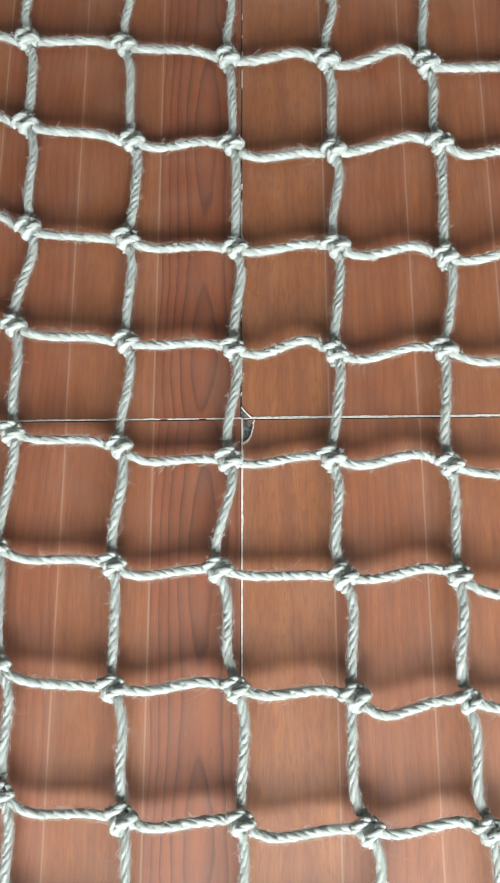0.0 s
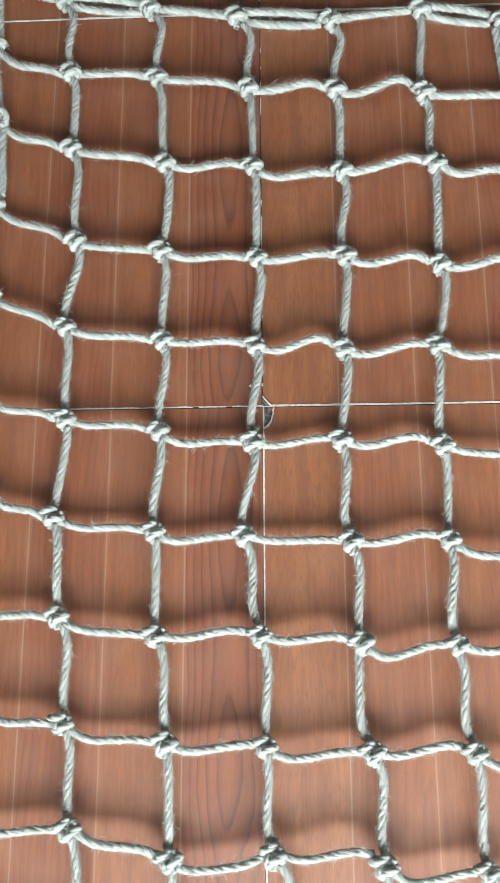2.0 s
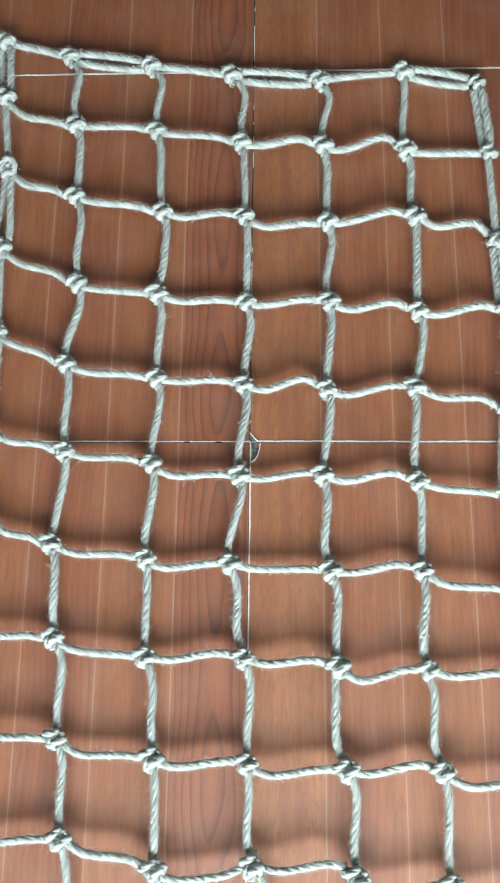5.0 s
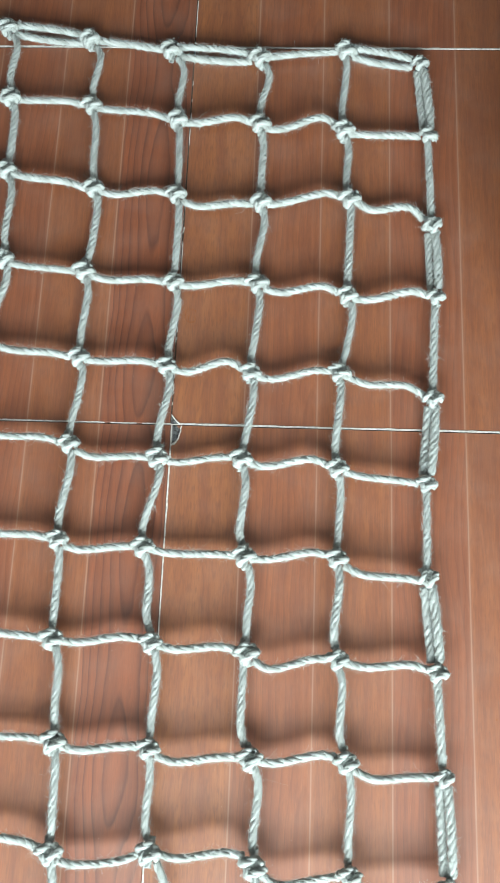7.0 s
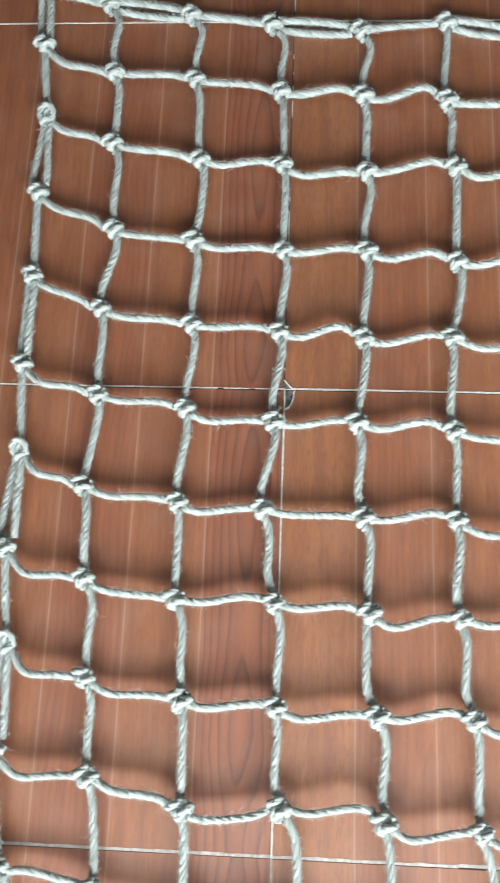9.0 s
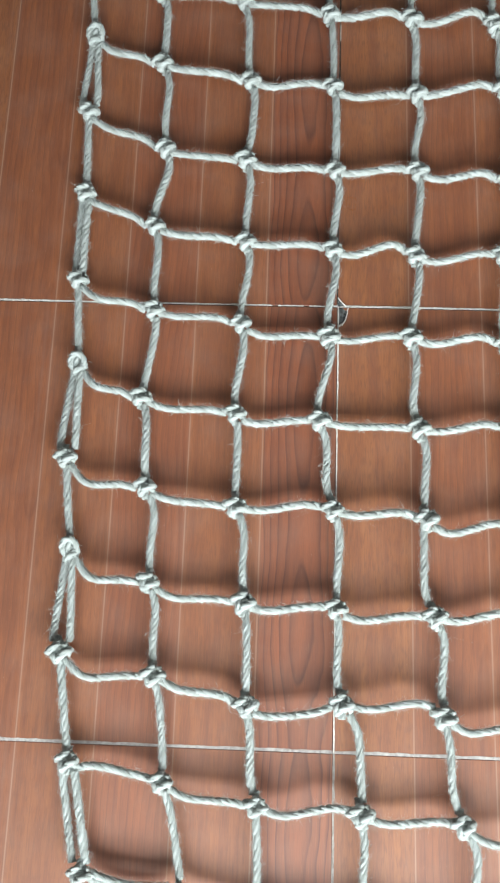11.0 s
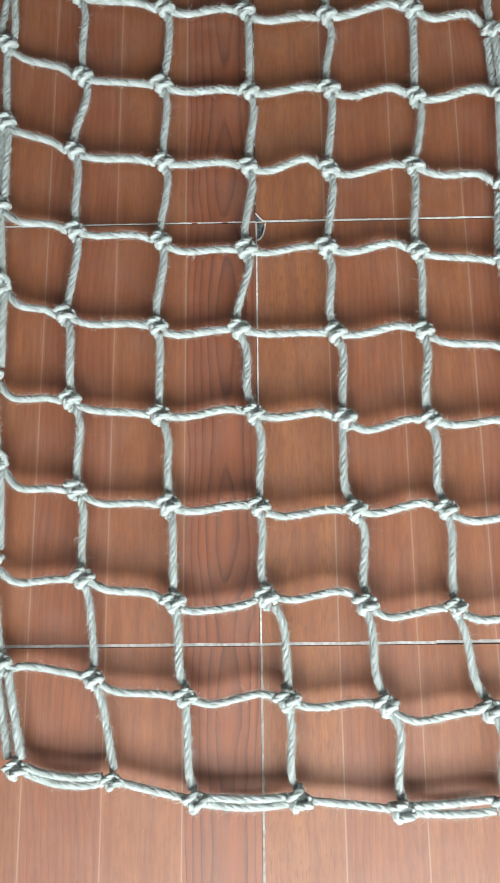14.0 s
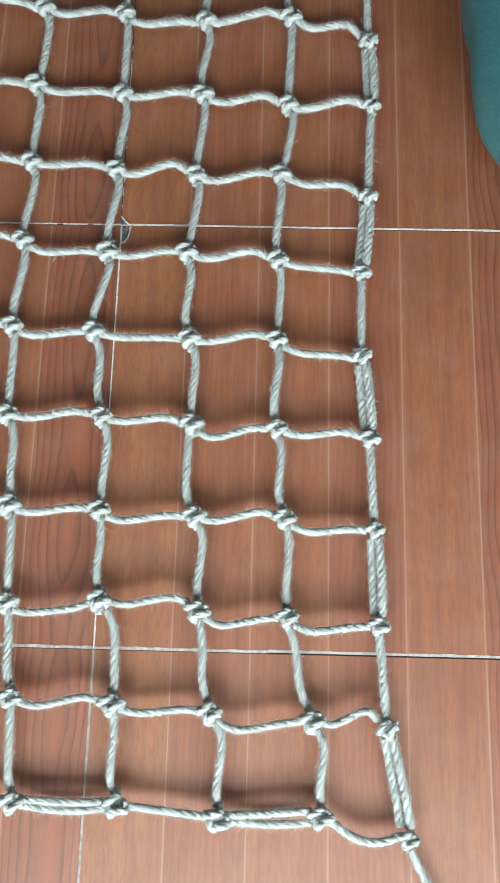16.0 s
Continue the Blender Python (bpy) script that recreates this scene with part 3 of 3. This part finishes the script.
ridge = bmesh.new()
last = None
for k in range(17):
    f = k / 16
    w = 0.0009 + 0.0006 * noise.noise(Vector((k * 0.9, 2.0, 0)))
    px, py = MIDDLE_SHIFT - 0.0003 + 0.0125 * f, Y0 + 0.0130 * (1 - f) ** 1.3 + 0.0010
    pair = [ridge.verts.new((px - w * 0.7, py - w, 0.0009)), ridge.verts.new((px, py, 0.0022)), ridge.verts.new((px + w * 0.7, py + w, 0.0002))]
    if last:
        ridge.faces.new((last[0], pair[0], pair[1], last[1]))
        ridge.faces.new((last[1], pair[1], pair[2], last[2]))
    last = pair
under(new("chip_rim", bm_mesh("chip_rim", ridge, M_GROUT)), slab_floor)
for cx, cy, rad, a0, a1 in ((0.014, 0.156, 0.008, 20, 310), (0.0155, 0.150, 0.005, 120, 400), (0.425, -0.375, 0.0006, 0, 330), (0.520, -0.118, 0.0007, 0, 330)):
    sc = bmesh.new()
    last = None
    for k in range(29):
        a = radians(a0 + (a1 - a0) * k / 28)
        r = rad * (1 + 0.22 * noise.noise(Vector((k * 0.25, cx * 50, 0))))
        pair = [sc.verts.new((cx + (r + d) * math.cos(a), cy + (r + d) * math.sin(a) * 1.2, 0.0004)) for d in (-0.00035, 0.00035)]
        if last:
            sc.faces.new((last[0], last[1], pair[1], pair[0]))
        last = pair
    under(new("scuff", bm_mesh("scuff", sc, M_SCUFF)), slab_floor)


def grout_bead(along_x, at, a, b, side, amount, key, mat=M_GROUT):
    """A ragged chalky edge along one joint."""
    bm = bmesh.new()
    n = int((b - a) / 0.004)
    prev = None
    for i in range(n + 1):
        s = a + (b - a) * i / n
        big = noise.noise(Vector((s * 7.0, key, 0.0)))
        small = noise.noise(Vector((s * 70.0, key, 5.0))) + 0.6 * noise.noise(Vector((s * 260.0, key, 8.0)))
        part = amount * (0.75 if along_x and -0.37 < s < -0.005 and abs(at) < 0.1 else 1.4 if along_x else 1.0)
        w = max(0.0, part + 0.0005 * big + 0.0008 * small)
        lo = at + side * 0.0003
        hi = at + side * (0.0001 + w + GAP / 2)
        z = 0.00035
        pts = [(s, lo, z), (s, hi, z - 0.0001)] if along_x else [(lo, s, z), (hi, s, z - 0.0001)]
        cur = [bm.verts.new(q) for q in pts] + [bm.verts.new((q[0], q[1], -0.0022)) for q in pts] if w > 0.00012 else None
        if prev and cur:
            bm.faces.new((prev[0], cur[0], cur[1], prev[1]))
            bm.faces.new((prev[0], prev[2], cur[2], cur[0]))
            bm.faces.new((prev[1], cur[1], cur[3], prev[3]))
        prev = cur
    bmesh.ops.recalc_face_normals(bm, faces=bm.faces)
    under(new("grout_bead", bm_mesh("grout_bead", bm, mat)), slab_floor)


for j in (-3, -2, 0, 1, 2, 3):
    grout_bead(True, SEAM.get(j, j * TILE), RX0, RX1, 1.0, 0.0009, 3.3 * j)
grout_bead(True, SEAM[-1] - 0.0008, RX0, 0.22, 1.0, 0.0021, -3.3, M_LILAC)
grout_bead(True, SEAM[-1] + 0.0002, 0.22, RX1, 1.0, 0.0019, -3.3, M_LILAC)
for i in range(-2, 4):
    grout_bead(False, i * TILE + MIDDLE_SHIFT - 0.0008, SEAM[-1], Y0, 1.0, 0.0012, 40.0 + 5.1 * i)
    grout_bead(False, i * TILE + LOWER_SHIFT - 0.0014, RY0, SEAM[-1], 1.0, 0.0021, 50.0 + 5.1 * i, M_GREY)
    grout_bead(False, i * TILE + UPPER_SHIFT, Y0, RY1, 1.0, 0.0001, 60.0 + 5.1 * i)
